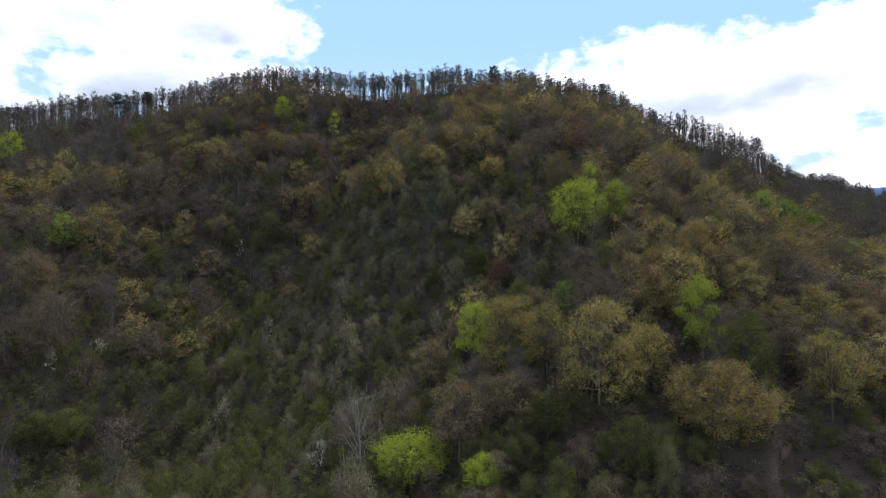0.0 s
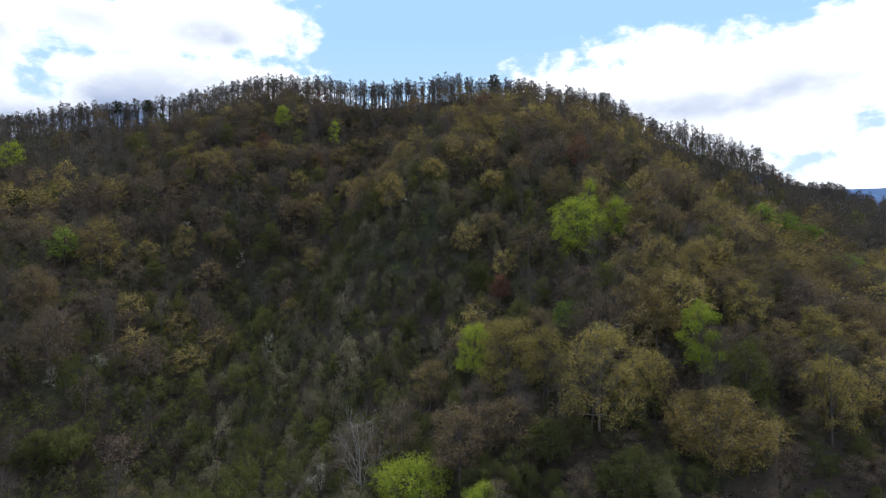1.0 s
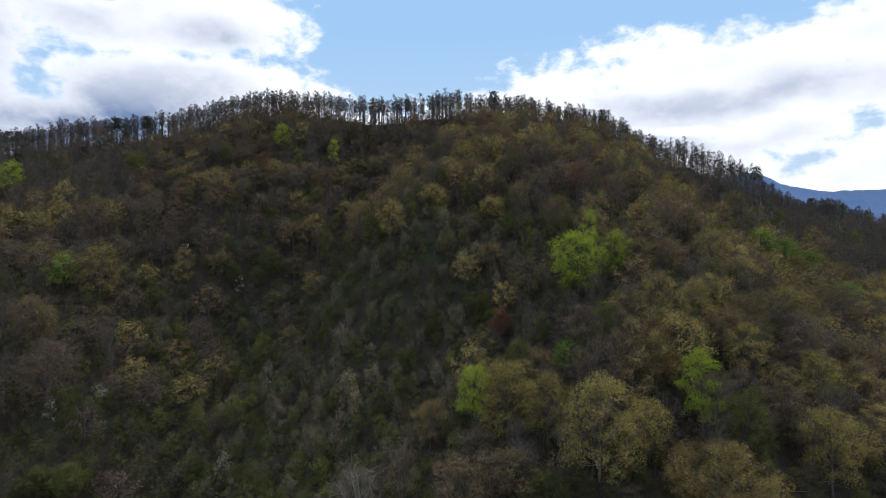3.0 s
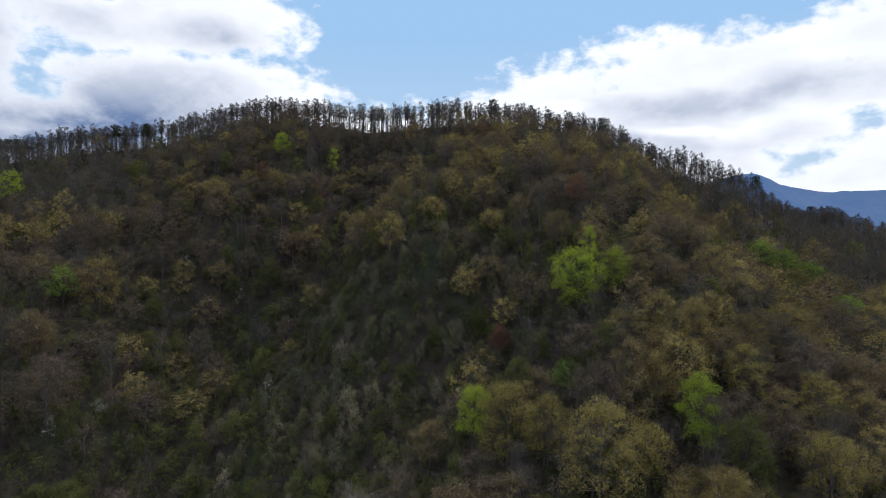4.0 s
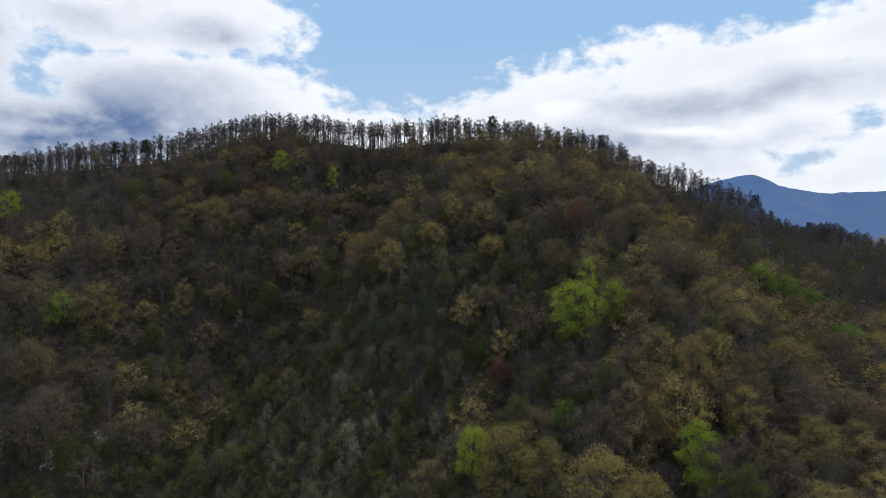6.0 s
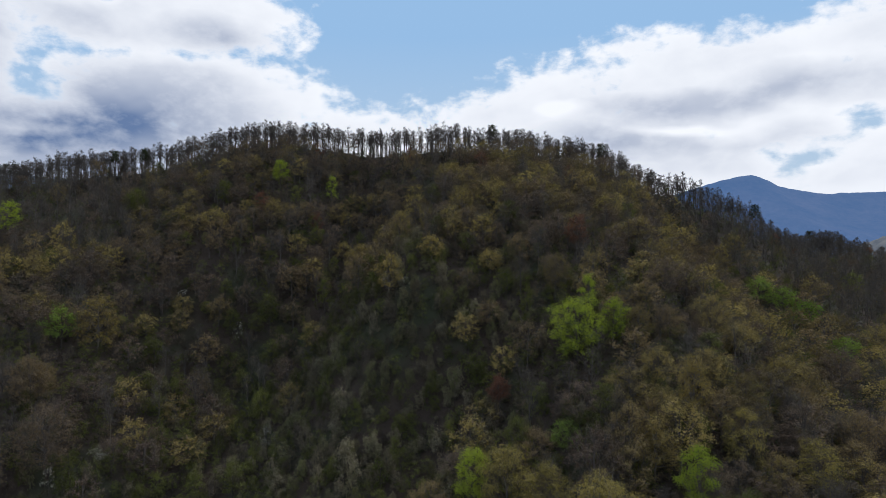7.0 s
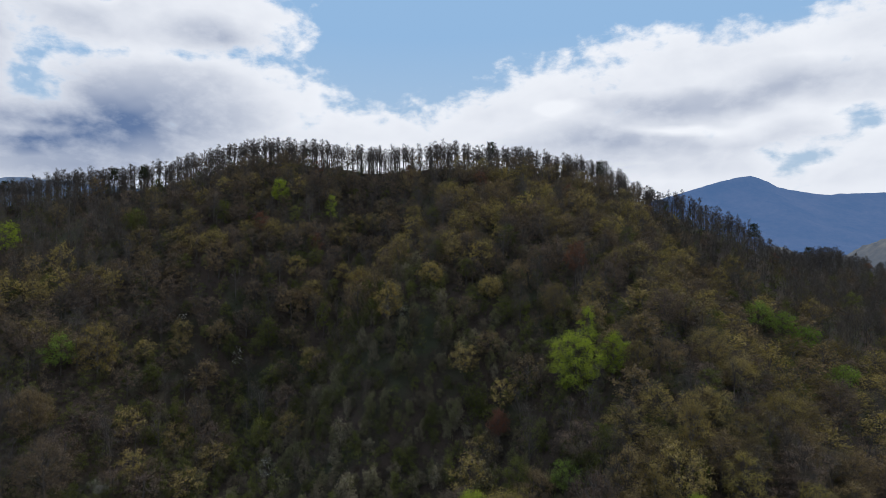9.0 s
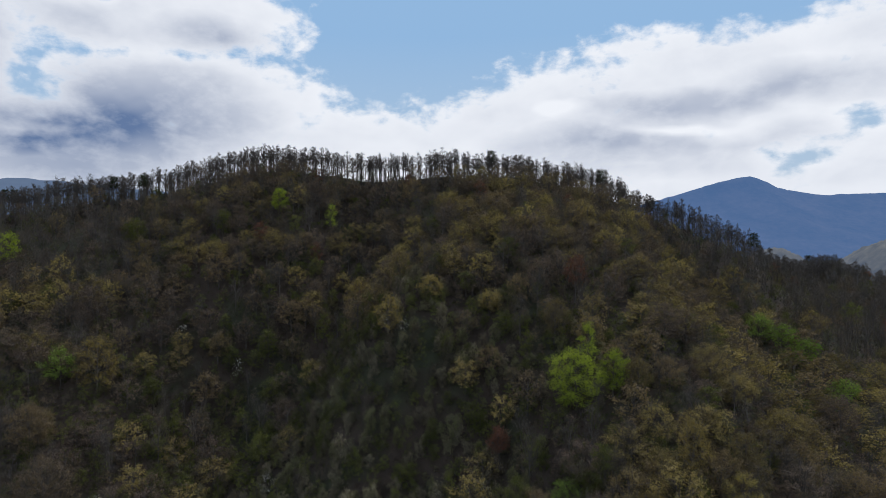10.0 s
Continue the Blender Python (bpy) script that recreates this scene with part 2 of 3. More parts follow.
def land(x, y):
    """Height of the ground."""
    x, y = np.asarray(x, float), np.asarray(y, float)
    yc, zc = crest_y(x), crest_z(x)
    front = zc - (zc + 78) * np.clip((yc - y) / (yc - 50), 0, 3)
    s = np.clip(y - yc, 0, 900)
    v = np.where(y < yc, front, zc - 0.5 * s * s / (s + 25))
    z = -105 + np.logaddexp(0, (v + 105) / 12) * 12
    for a, b, w, d, h in FORMS:
        z = z + h * np.exp(-(((x - a) / w) ** 2 + ((y - b) / d) ** 2))
    return z


def raw_mesh(name, verts, faces, materials, index=None, points=()):
    """A mesh of triangles from arrays. points: named numbers per vertex."""
    me = bpy.data.meshes.new(name)
    me.vertices.add(len(verts))
    me.vertices.foreach_set("co", np.ascontiguousarray(verts, np.float32).ravel())
    me.loops.add(len(faces) * 3)
    me.loops.foreach_set("vertex_index", np.ascontiguousarray(faces, np.int32).ravel())
    me.polygons.add(len(faces))
    me.polygons.foreach_set("loop_start", np.arange(0, len(faces) * 3, 3, dtype=np.int32))
    me.polygons.foreach_set("loop_total", np.full(len(faces), 3, np.int32))
    for mat in materials:
        me.materials.append(mat)
    if index is not None:
        me.polygons.foreach_set("material_index", np.ascontiguousarray(index, np.int32))
    for key, values in points:
        me.attributes.new(key, "FLOAT", "POINT").data.foreach_set("value", np.ascontiguousarray(values, np.float32))
    me.update(calc_edges=True)
    return me


def sheet(name, xs, ys, height, material):
    """A ground sheet over the lines xs and ys."""
    gx, gy = np.meshgrid(xs, ys)
    verts = np.stack([gx.ravel(), gy.ravel(), height(gx.ravel(), gy.ravel())], 1)
    w = len(xs)
    i = (np.arange(len(ys) - 1)[:, None] * w + np.arange(w - 1)).ravel()
    faces = np.concatenate([np.stack([i, i + 1, i + w + 1], 1), np.stack([i, i + w + 1, i + w], 1)])
    me = raw_mesh(name, verts, faces, [material])
    me.polygons.foreach_set("use_smooth", np.ones(len(faces), bool))
    return new(name, me)


def bumpy(x, y, size, seed=0.0):
    return np.array([noise.fractal((a / size + seed, b / size, seed), 1.0, 2.0, 4) for a, b in zip(x, y)])


def spread(inner, step, far):
    """Lines step apart out to inner, then wider and wider out to far."""
    out = [float(inner)]
    while out[-1] < far:
        out.append(out[-1] + max(step, (out[-1] - inner) * 0.35 + step))
    a = np.arange(-inner, inner + 0.1, step)
    return np.concatenate([-np.array(out[:0:-1]), a, np.array(out[1:])])


def ground_height(x, y):
    far = np.clip((np.hypot(x, y - 200) - 700) / 1500, 0, 1)
    return land(x, y) + 1.2 * bumpy(x, y, 28.0) * (1 - far) + 40 * far * bumpy(x, y, 700.0, 5.0)


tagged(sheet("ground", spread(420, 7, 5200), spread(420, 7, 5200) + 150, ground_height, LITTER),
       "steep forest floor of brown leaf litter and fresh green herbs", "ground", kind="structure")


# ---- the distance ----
# haze is painted into these hills as a bluish glow
HAZE_BLUE = (0.12, 0.24, 0.52)
FAR_WOODS = painted_haze_material("hazed_far_woods", (0.02, 0.028, 0.022), (0.16, 0.13, 0.11), HAZE_BLUE, 0.72)
NEARER_WOODS = painted_haze_material("hazed_valley_woods", (0.035, 0.036, 0.03), (0.31, 0.275, 0.19), (0.16, 0.21, 0.32), 0.5)
LEFT_WOODS = painted_haze_material("hazy_woods", (0.02, 0.03, 0.03), (0.08, 0.09, 0.10), (0.20, 0.29, 0.47), 0.7)


def range_height(x, y):
    """A pointed mountain and the level ridge that leaves it to the right."""
    u = (x - 2137) / 4200
    crest = 540 - np.interp(u, (-0.3, -0.128, -0.068, -0.03, 0.0, 0.016, 0.044, 0.062, 0.118, 0.155, 0.25), (330, 140, 62, 20, 0, 16, 74, 93, 132, 124, 112))
    back = np.clip((4200 - y) / 1300, 0, 1)
    folds = 60 * bumpy(x, y, 420.0, 3.0) * back * (1 - 0.5 * back)
    return crest + 6 * bumpy(x, y, 70.0, 9.0) - (crest + 130) * back ** 0.8 - np.clip(y - 4200, 0, 1000) * 0.5 + folds


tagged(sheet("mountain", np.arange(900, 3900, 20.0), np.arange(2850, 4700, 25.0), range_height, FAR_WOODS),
       "distant wooded mountain ridge, blue with painted haze glow", "mountain", kind="structure")


def left_range_height(x, y):
    u = (x + 2850) / 4000
    crest = 520 - 420 * np.clip(u - 0.04, 0, 1) - 200 * np.clip(-u, 0, 1)
    back = np.clip((4000 - y) / 900, 0, 1)
    return crest + 12 * bumpy(x, y, 160.0, 13.0) - (crest + 130) * back ** 0.8 - np.clip(y - 4000, 0, 1000) * 0.5 + 40 * bumpy(x, y, 380.0, 4.0) * back


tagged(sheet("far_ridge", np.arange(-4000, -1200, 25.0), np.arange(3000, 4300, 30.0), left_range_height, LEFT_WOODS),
       "faint wooded ridge far behind the hill, blue with painted haze glow", "mountain", kind="structure")


def foothill_height(x, y):
    """Two low wooded hills in the valley, their canopy a field of round crowns."""
    right = 185 * np.exp(-((x - 1300) / 165) ** 2 - ((y - 1700) / 330) ** 2)
    left = 150 * np.exp(-((x - 1180) / 150) ** 2 - ((y - 2150) / 260) ** 2)
    crowns = np.abs(bumpy(x, y, 13.0, 2.0))
    return -112 + np.maximum(right, left) + 7 * crowns + 22 * bumpy(x, y, 190.0, 2.0)


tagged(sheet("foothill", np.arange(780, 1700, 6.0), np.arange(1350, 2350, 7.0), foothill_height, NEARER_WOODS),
       "sunlit wooded foothill in the valley, pale green and brown under painted haze glow", "hill", kind="structure")


# ---- trees ----
def tube(path, radii, sides):
    """A tapered, closed-ended tube along a path: vertices and triangles."""
    path = np.asarray(path, float)
    along = np.gradient(path, axis=0)
    along /= np.linalg.norm(along, axis=1, keepdims=True) + 1e-9
    ref = np.where(np.abs(along[:, 2:]) > 0.9, np.array([[1.0, 0, 0]]), np.array([[0, 0, 1.0]]))
    a = np.cross(along, ref)
    a /= np.linalg.norm(a, axis=1, keepdims=True) + 1e-9
    b = np.cross(along, a)
    ang = np.arange(sides) * 2 * np.pi / sides
    ring = path[:, None] + (a[:, None] * np.cos(ang)[None, :, None] + b[:, None] * np.sin(ang)[None, :, None]) * np.asarray(radii)[:, None, None]
    k = len(path)
    i = (np.arange(k - 1)[:, None] * sides + np.arange(sides)).ravel()
    j = (np.arange(k - 1)[:, None] * sides + (np.arange(sides) + 1) % sides).ravel()
    faces = np.concatenate([np.stack([i, j, j + sides], 1), np.stack([i, j + sides, i + sides], 1)])
    return ring.reshape(-1, 3), faces


def join(pieces):
    """Joins (vertices, faces) pairs."""
    verts, faces, base = [], [], 0
    for v, f in pieces:
        verts.append(v)
        faces.append(f + base)
        base += len(v)
    return np.concatenate(verts), np.concatenate(faces)


def bough(rng, start, end, r0, r1, lift, wobble, k=5):
    """A limb that leaves start, bends upward and ends at end."""
    t = np.linspace(0, 1, k)[:, None]
    path = start + (end - start) * t
    path[:, 2] += lift * (t[:, 0] * (1 - t[:, 0])) * -1.0
    path[1:-1] += rng.normal(0, wobble, (k - 2, 3))
    return path, r0 + (r1 - r0) * t[:, 0] ** 0.8


def slivers(rng, base, tip, width):
    """Thin twigs: one long triangle each."""
    side = np.cross(tip - base, rng.normal(0, 1, base.shape))
    side *= width / (np.linalg.norm(side, axis=1, keepdims=True) + 1e-9)
    verts = np.stack([base - side, base + side, tip], 1).reshape(-1, 3)
    return verts, np.arange(len(verts)).reshape(-1, 3)


def blades(rng, middle, out, per, spread, size):
    """Tufts of leaves: in each, per small bent triangles that lie much alike, so that a tuft catches the light as one."""
    n = len(middle)
    face = np.repeat(rng.normal(0, 0.4, (n, 3)) + out, per, 0) + rng.normal(0, 0.45, (n * per, 3))
    face /= np.linalg.norm(face, axis=1, keepdims=True) + 1e-9
    centre = np.repeat(middle, per, 0) + rng.normal(0, spread, (n * per, 3))
    a = np.cross(face, rng.normal(0, 1, (n * per, 3)))
    a /= np.linalg.norm(a, axis=1, keepdims=True) + 1e-9
    b = np.cross(face, a)
    s = (size * rng.uniform(0.6, 1.3, n * per))[:, None]
    verts = np.stack([centre - a * s * 0.6, centre + a * s * 0.6 + b * s * 0.25, centre + b * s * 1.0 - face * s * 0.25], 1).reshape(-1, 3)
    return (verts, np.arange(n * per * 3).reshape(-1, 3)), np.repeat(rng.random(n), per * 3)


# kind: height, crown radius, crown's middle and half height (parts of the height), lobes, limbs' lift
SHAPE = {
    "oak": dict(h=14.0, r=5.7, mid=0.56, half=0.44, lobes=17, lobe=0.33, trunk=0.25),
    "poplar": dict(h=16.0, r=4.2, mid=0.60, half=0.40, lobes=14, lobe=0.38, trunk=0.24),
    "bare": dict(h=16.0, r=3.4, mid=0.66, half=0.34, lobes=10, lobe=0.42, trunk=0.21),
    "ridge": dict(h=17.5, r=2.4, mid=0.70, half=0.30, lobes=10, lobe=0.44, trunk=0.21),
    "shrub": dict(h=6.0, r=2.7, mid=0.48, half=0.50, lobes=8, lobe=0.42, trunk=0.09),
    "vine": dict(h=5.8, r=2.5, mid=0.50, half=0.52, lobes=8, lobe=0.46, trunk=0.10),
    "sapling": dict(h=8.5, r=2.3, mid=0.54, half=0.44, lobes=8, lobe=0.42, trunk=0.08),
}


def grow(kind, seed, detail, leaf=1.0, twig=1.0, blade=0.26, tufts=10, core=0.0, fine=0.05, h=0.0, r=0.0):
    """One tree about the origin: wood, twigs and leaves as arrays, and each limb by itself."""
    p = SHAPE[kind]
    rng = np.random.default_rng(seed)
    h, r = h or p["h"], r or p["r"]
    if r > 8.5:          # an old tree's crown comes down to the ground
        p = dict(p, mid=0.50, half=0.54)
    lean = rng.normal(0, 0.03, 2)
    cuts = np.array([-0.1, 0.0, 0.12, 0.3, 0.5, 0.7, 0.86]) if detail > 1 else np.array([-0.1, 0.1, 0.5, 0.86])
    zs = cuts * h
    path = np.stack([lean[0] * zs + rng.normal(0, 0.3 * p["trunk"], len(zs)), lean[1] * zs + rng.normal(0, 0.3 * p["trunk"], len(zs)), zs], 1)
    trunk = tube(path, p["trunk"] * np.interp(cuts, (-0.1, 0.0, 0.12, 0.5, 0.86), (1.6, 1.25, 1.0, 0.62, 0.1)), 6 if detail > 1 else 4)
    # lobes of the crown, spread over a dome
    k = max(5, round(p["lobes"] * (r / p["r"]) ** 1.2))
    up = np.linspace(-0.85, 1.0, k) + rng.normal(0, 0.07, k)
    up = np.clip(up, -1.0, 1.0)
    az = np.arange(k) * 2.39996 + rng.uniform(0, 6.28)
    flat = np.where(up > 0, np.sqrt(np.clip(1 - up * up, 0, 1)), 1 + 0.3 * up)
    reach = rng.uniform(0.5, 0.82, k)
    lobes = np.stack([np.cos(az) * flat * r * reach, np.sin(az) * flat * r * reach, h * (p["mid"] + p["half"] * up * 0.78)], 1)
    lobes[:, :2] += lean * lobes[:, 2:]
    size = r * p["lobe"] * math.sqrt(p["lobes"] / k) * rng.uniform(0.75, 1.25, k)
    limbs, twig_from, twig_to = [], [], []
    for c, s in zip(lobes, size):
        z0 = np.clip(c[2] * rng.uniform(0.45, 0.75), 0.15 * h, 0.8 * h)
        start = np.array([np.interp(z0, zs, path[:, 0]), np.interp(z0, zs, path[:, 1]), z0])
        r0 = p["trunk"] * 0.42 * rng.uniform(0.7, 1.1)
        limbs.append(tube(*bough(rng, start, c, r0, 0.05, 0.14 * h * rng.uniform(0.2, 1.0), 0.12, 5 if detail > 1 else 3), 4 if detail > 1 else 3))
        m = 4 if detail > 1 else 0
        for _ in range(m):
            e = c + rng.normal(0, 1, 3) * s * 0.75 + np.array([0, 0, 0.25 * s])
            b = start + (c - start) * rng.uniform(0.45, 1.0)
            limbs.append(tube(np.stack([b, (b + e) / 2 + rng.normal(0, 0.12, 3), e]), [0.055, 0.04, 0.018], 3))
        n = max(1, int(round(tufts * twig * (2.0 if detail > 1 else 1.0))))
        b = c + rng.normal(0, 0.33, (n, 3)) * s
        way = b - c + np.array([0, 0, -0.9 * s if kind == "vine" else 0.5 * s]) + rng.normal(0, 0.3, (n, 3)) * s
        way /= np.linalg.norm(way, axis=1, keepdims=True) + 1e-9
        twig_from.append(b)
        twig_to.append(b + way * s * rng.uniform(0.6, 1.2, n)[:, None])
    twigs = slivers(rng, np.concatenate(twig_from), np.concatenate(twig_to), 0.026 if detail > 1 else fine)
    # tufts on the outside of every lobe
    ms, os = [], []
    for c, s in zip(lobes, size):
        n = max(2, int(round(tufts * leaf * (2.6 if detail > 1 else 1.4) * (s / (0.35 * p["r"])) ** 1.5)))
        d = rng.normal(0, 1, (n, 3)) + np.array([0, 0, 0.45])
        d /= np.linalg.norm(d, axis=1, keepdims=True)
        ms.append(c + d * s * rng.uniform(0.6, 1.15, n)[:, None] * np.array([0.95, 0.95, 1.1] if kind == "vine" else [1.08, 1.08, 0.85]))
        os.append(d + np.array([0, 0, 0.38]))
    per = 11 if detail > 1 else 4
    leaves, tone = blades(rng, np.concatenate(ms), np.concatenate(os), per, 0.30 if detail > 1 else 0.36, blade * 0.78 if detail > 1 else blade * 1.4)
    if core:          # the close inside of the crown, in larger sprays, toned darker as painted shade
        n = int(round(core * (30 if detail > 1 else 15)))
        inside = np.repeat(lobes, n, 0)
        big = np.repeat(size, n)[:, None]
        d = rng.normal(0, 1, inside.shape)
        d /= np.linalg.norm(d, axis=1, keepdims=True)
        sprays, more = blades(rng, inside + d * big * rng.uniform(0.15, 0.72, (len(inside), 1)) * np.array([1, 1, 1.1 if kind == "vine" else 0.85]), d * 0.9 + np.array([0, 0, 0.4]), 1, 0.05,
                              (0.22 if detail > 1 else 0.33) * big[:, 0])
        leaves, tone = join([leaves, sprays]), np.concatenate([tone, more * 0.5])
    return dict(trunk=trunk, limbs=limbs, twigs=twigs, leaves=leaves, tuft=tone, h=h, r=r)


def grow_pine(seed, detail):
    """A pine: straight trunk and flat whorls of dark needle sprays."""
    rng = np.random.default_rng(seed)
    h = 16.0
    zs = np.linspace(-1.0, h, 6)
    trunk = tube(np.stack([rng.normal(0, 0.08, 6), rng.normal(0, 0.08, 6), zs], 1), np.linspace(0.26, 0.04, 6), 5)
    limbs, ms = [], []
    for z in np.linspace(0.62 * h, 0.97 * h, 7):
        reach = 6.4 * (1.08 - z / h) ** 0.5 * rng.uniform(0.65, 1.15)
        for a in rng.uniform(0, 6.28) + np.arange(5) * 1.2566:
            tip = np.array([np.cos(a) * reach, np.sin(a) * reach, z + rng.uniform(-0.1, 0.7)]) * np.array([*rng.uniform(0.7, 1.1, 1).repeat(2), 1.0])
            limbs.append(tube(*bough(rng, np.array([0, 0, z - 0.4]), tip, 0.06, 0.02, 0.5, 0.05, 4), 3))
            t = rng.uniform(0.35, 1.05, 9)[:, None]
            ms.append(np.array([0, 0, z - 0.4]) * (1 - t) + tip * t)
    ms = np.concatenate(ms)
    leaves, tone = blades(rng, ms, np.tile(np.array([[0, 0, 0.9]]), (len(ms), 1)), 5, 0.3, 0.36)
    return dict(trunk=trunk, limbs=limbs, twigs=None, leaves=leaves, tuft=tone, h=h, r=3.2)


# species: shape, leaf, bark, share of leaves and twigs, name, label, category
SPECIES = {
    "oak": ("oak", "olive", BARK, dict(core=1.0, leaf=1.05, twig=0.8), "oak_tree", "spreading oak with sparse olive-gold spring leaves and grey limbs", "tree"),
    "bronze": ("oak", "bronze", BARK, dict(core=0.6, leaf=0.85, twig=1.3), "budding_tree", "brown budding hardwood with bare grey twigs on the slope", "tree"),
    "bare": ("bare", "grey", BARK, dict(leaf=0.35, twig=2.2, blade=0.15), "bare_tree", "tall leafless hardwood with grey trunk and fine twigs", "tree"),
    "ridge": ("ridge", "grey", BARK, dict(leaf=0.06, twig=2.8, blade=0.15, fine=0.07), "skyline_tree", "slender leafless hardwood with dark trunk and fine twigs", "tree"),
    "poplar": ("poplar", "lime", BARK, dict(core=1.2, leaf=1.35, twig=0.4), "poplar_tree", "bright lime-green poplar in full spring leaf", "tree"),
    "lime": ("oak", "lime", BARK, dict(core=1.2, leaf=1.3, twig=0.5), "beech_tree", "broad beech with bright lime-green spring leaves", "tree"),
    "green": ("poplar", "green", DARK, dict(core=1.0, leaf=1.15, twig=0.5), "maple_tree", "dark green leafy maple among bare trees", "tree"),
    "fresh": ("oak", "spring", DARK, dict(core=1.2, leaf=1.3, twig=0.5), "maple_tree", "round fresh green maple in full leaf", "tree"),
    "gold": ("oak", "gold", WORN, dict(core=1.2, leaf=1.7, twig=0.8), "golden_oak", "broad round oak with golden-olive young leaves", "tree"),
    "moss": ("oak", "moss", BARK, dict(core=1.1, leaf=1.3, twig=0.8), "oak_tree", "large round oak with mossy olive young leaves", "tree"),
    "limbs": ("oak", "moss", WORN, dict(core=0.7, leaf=1.2, twig=1.0), "old_oak", "old oak with pale bare limbs and thin olive leaves", "tree"),
    "snag": ("oak", "grey", PALE, dict(leaf=0.04, twig=1.6), "sycamore_tree", "leafless sycamore with pale white-grey branches", "tree"),
    "red": ("bare", "red", BARK, dict(core=0.6, leaf=0.9, twig=1.0), "red_maple", "small maple with rusty red buds", "tree"),
    "shrub": ("shrub", "grey", DARK, dict(core=1.0, leaf=2.0, twig=0.8, tufts=5, blade=0.21), "thicket", "low grey-brown thicket in the hollow", "bush"),
    "vine": ("vine", "vine", DARK, dict(core=1.2, leaf=2.1, twig=0.9, tufts=6, blade=0.19), "vine_thicket", "small tree draped to the ground in grey-green vines", "bush"),
    "greenshrub": ("shrub", "green", DARK, dict(core=1.0, leaf=2.3, twig=0.4, tufts=5, blade=0.2), "green_bush", "low fresh green bush under the trees", "bush"),
    "sapling": ("sapling", "green", DARK, dict(core=0.8, leaf=1.0, twig=0.6, tufts=5, blade=0.18), "sapling", "slim young tree with fresh green leaves", "tree"),
    "brush": ("sapling", "bronze", DARK, dict(core=0.5, leaf=1.0, twig=1.2, tufts=5, blade=0.2), "brushwood", "thin brown understory sapling with bare twigs", "bush"),
    "dogwood": ("sapling", "white", DARK, dict(leaf=0.3, twig=0.8, blade=0.15), "dogwood", "small dogwood with white spring blossom", "tree"),
    "pine": ("pine", "needle", DARK, {}, "pine_tree", "dark evergreen pine standing on the ridge", "tree"),
}
VARIANTS = 5
_grown, _templates = {}, {}


def model(species, variant, detail, size=()):
    key = (species, variant, detail, size)
    if key not in _grown:
        shape, _, _, more, *_ = SPECIES[species]
        seed = 1000 * list(SPECIES).index(species) + 10 * variant + detail
        if size:
            more = dict(more, h=size[0], r=size[1])
        _grown[key] = grow_pine(seed, detail) if shape == "pine" else grow(shape, seed, detail, **more)
    return _grown[key]


def part(name, mesh, parent, label=""):
    ob = new(name, mesh)
    ob.parent = parent
    return tagged(ob, label)


def plant(species, variant, detail, m, label="", group="", size=()):
    """A tree of its own: a foot that carries trunk and crown."""
    key = (species, variant, detail, size)
    _, leaf, bark, _, name, text, kind = SPECIES[species]
    if key in _templates:
        ob = copy_thing(_templates[key], m)
    else:
        t = model(*key)
        ob = tagged(new(name), text, kind)
        if size and detail > 1:
            stem = part("trunk", raw_mesh("trunk", *t["trunk"], [bark]), ob)
            for first in range(0, len(t["limbs"]), 5):
                part("limb", raw_mesh("limb", *join(t["limbs"][first:first + 5]), [bark]), stem)
        elif SPECIES[species][0] in ("shrub", "sapling", "vine"):
            part("trunk", raw_mesh("trunk", *t["trunk"], [bark]), ob)
        else:
            part("trunk", raw_mesh("trunk", *join([t["trunk"], *t["limbs"]]), [bark]), ob)
        twigs = t["twigs"] or (np.zeros((0, 3)), np.zeros((0, 3), int))
        if SPECIES[species][0] in ("shrub", "sapling", "vine"):
            twigs = join([twigs, *t["limbs"]])
        v, f = join([t["leaves"], twigs])
        part("crown", raw_mesh("crown", v, f, [LEAF[leaf], bark], np.repeat([0, 1], [len(t["leaves"][1]), len(twigs[1])]),
                               (("tree", np.zeros(len(v))), ("tuft", np.concatenate([t["tuft"], np.zeros(len(twigs[0]))])))), ob)
        ob.matrix_basis = m
        _templates[key] = ob
    return tagged(ob, label, "", group)


def stand(x, y, scale, turn, tall=1.0, sink=0.0):
    z = float(ground_height(np.array([x]), np.array([y]))[0])
    return Matrix.Translation((x, y, z - sink)) @ Matrix.Rotation(turn, 4, "Z") @ Matrix.Diagonal((scale, scale, scale * tall, 1))


# trees that stand out, stand by stand: species, x, y, height, crown radius
SPUR = [
    ("lime", 40, 180, 18.5, 9.0), ("lime", 50.5, 180, 14.6, 5.0), ("poplar", 45.4, 189, 17.9, 3.2),
    ("oak", 99, 171, 12.0, 6.2), ("gold", 62, 150.5, 17.0, 5.2), ("green", 37.1, 151.8, 9.0, 3.0),
    ("fresh", 30.9, 152.1, 9.0, 4.2), ("oak", 81.3, 184.0, 14.3, 6.8), ("oak", 95.0, 169.0, 11.6, 8.6),
    ("oak", 67.7, 160.0, 10.4, 5.9), ("oak", 56.9, 177.6, 13.2, 5.1), ("oak", 66.9, 178.1, 11.4, 5.1),
    ("oak", 57.1, 162.1, 11.6, 5.6), ("oak", 70.2, 161.0, 9.8, 7.1), ("green", 40.4, 149.6, 16.9, 3.2),
    ("oak", 87.4, 179.5, 10.5, 6.7), ("oak", 93.7, 159.0, 11.3, 7.0), ("oak", 106.0, 155.5, 13.6, 7.2),
]
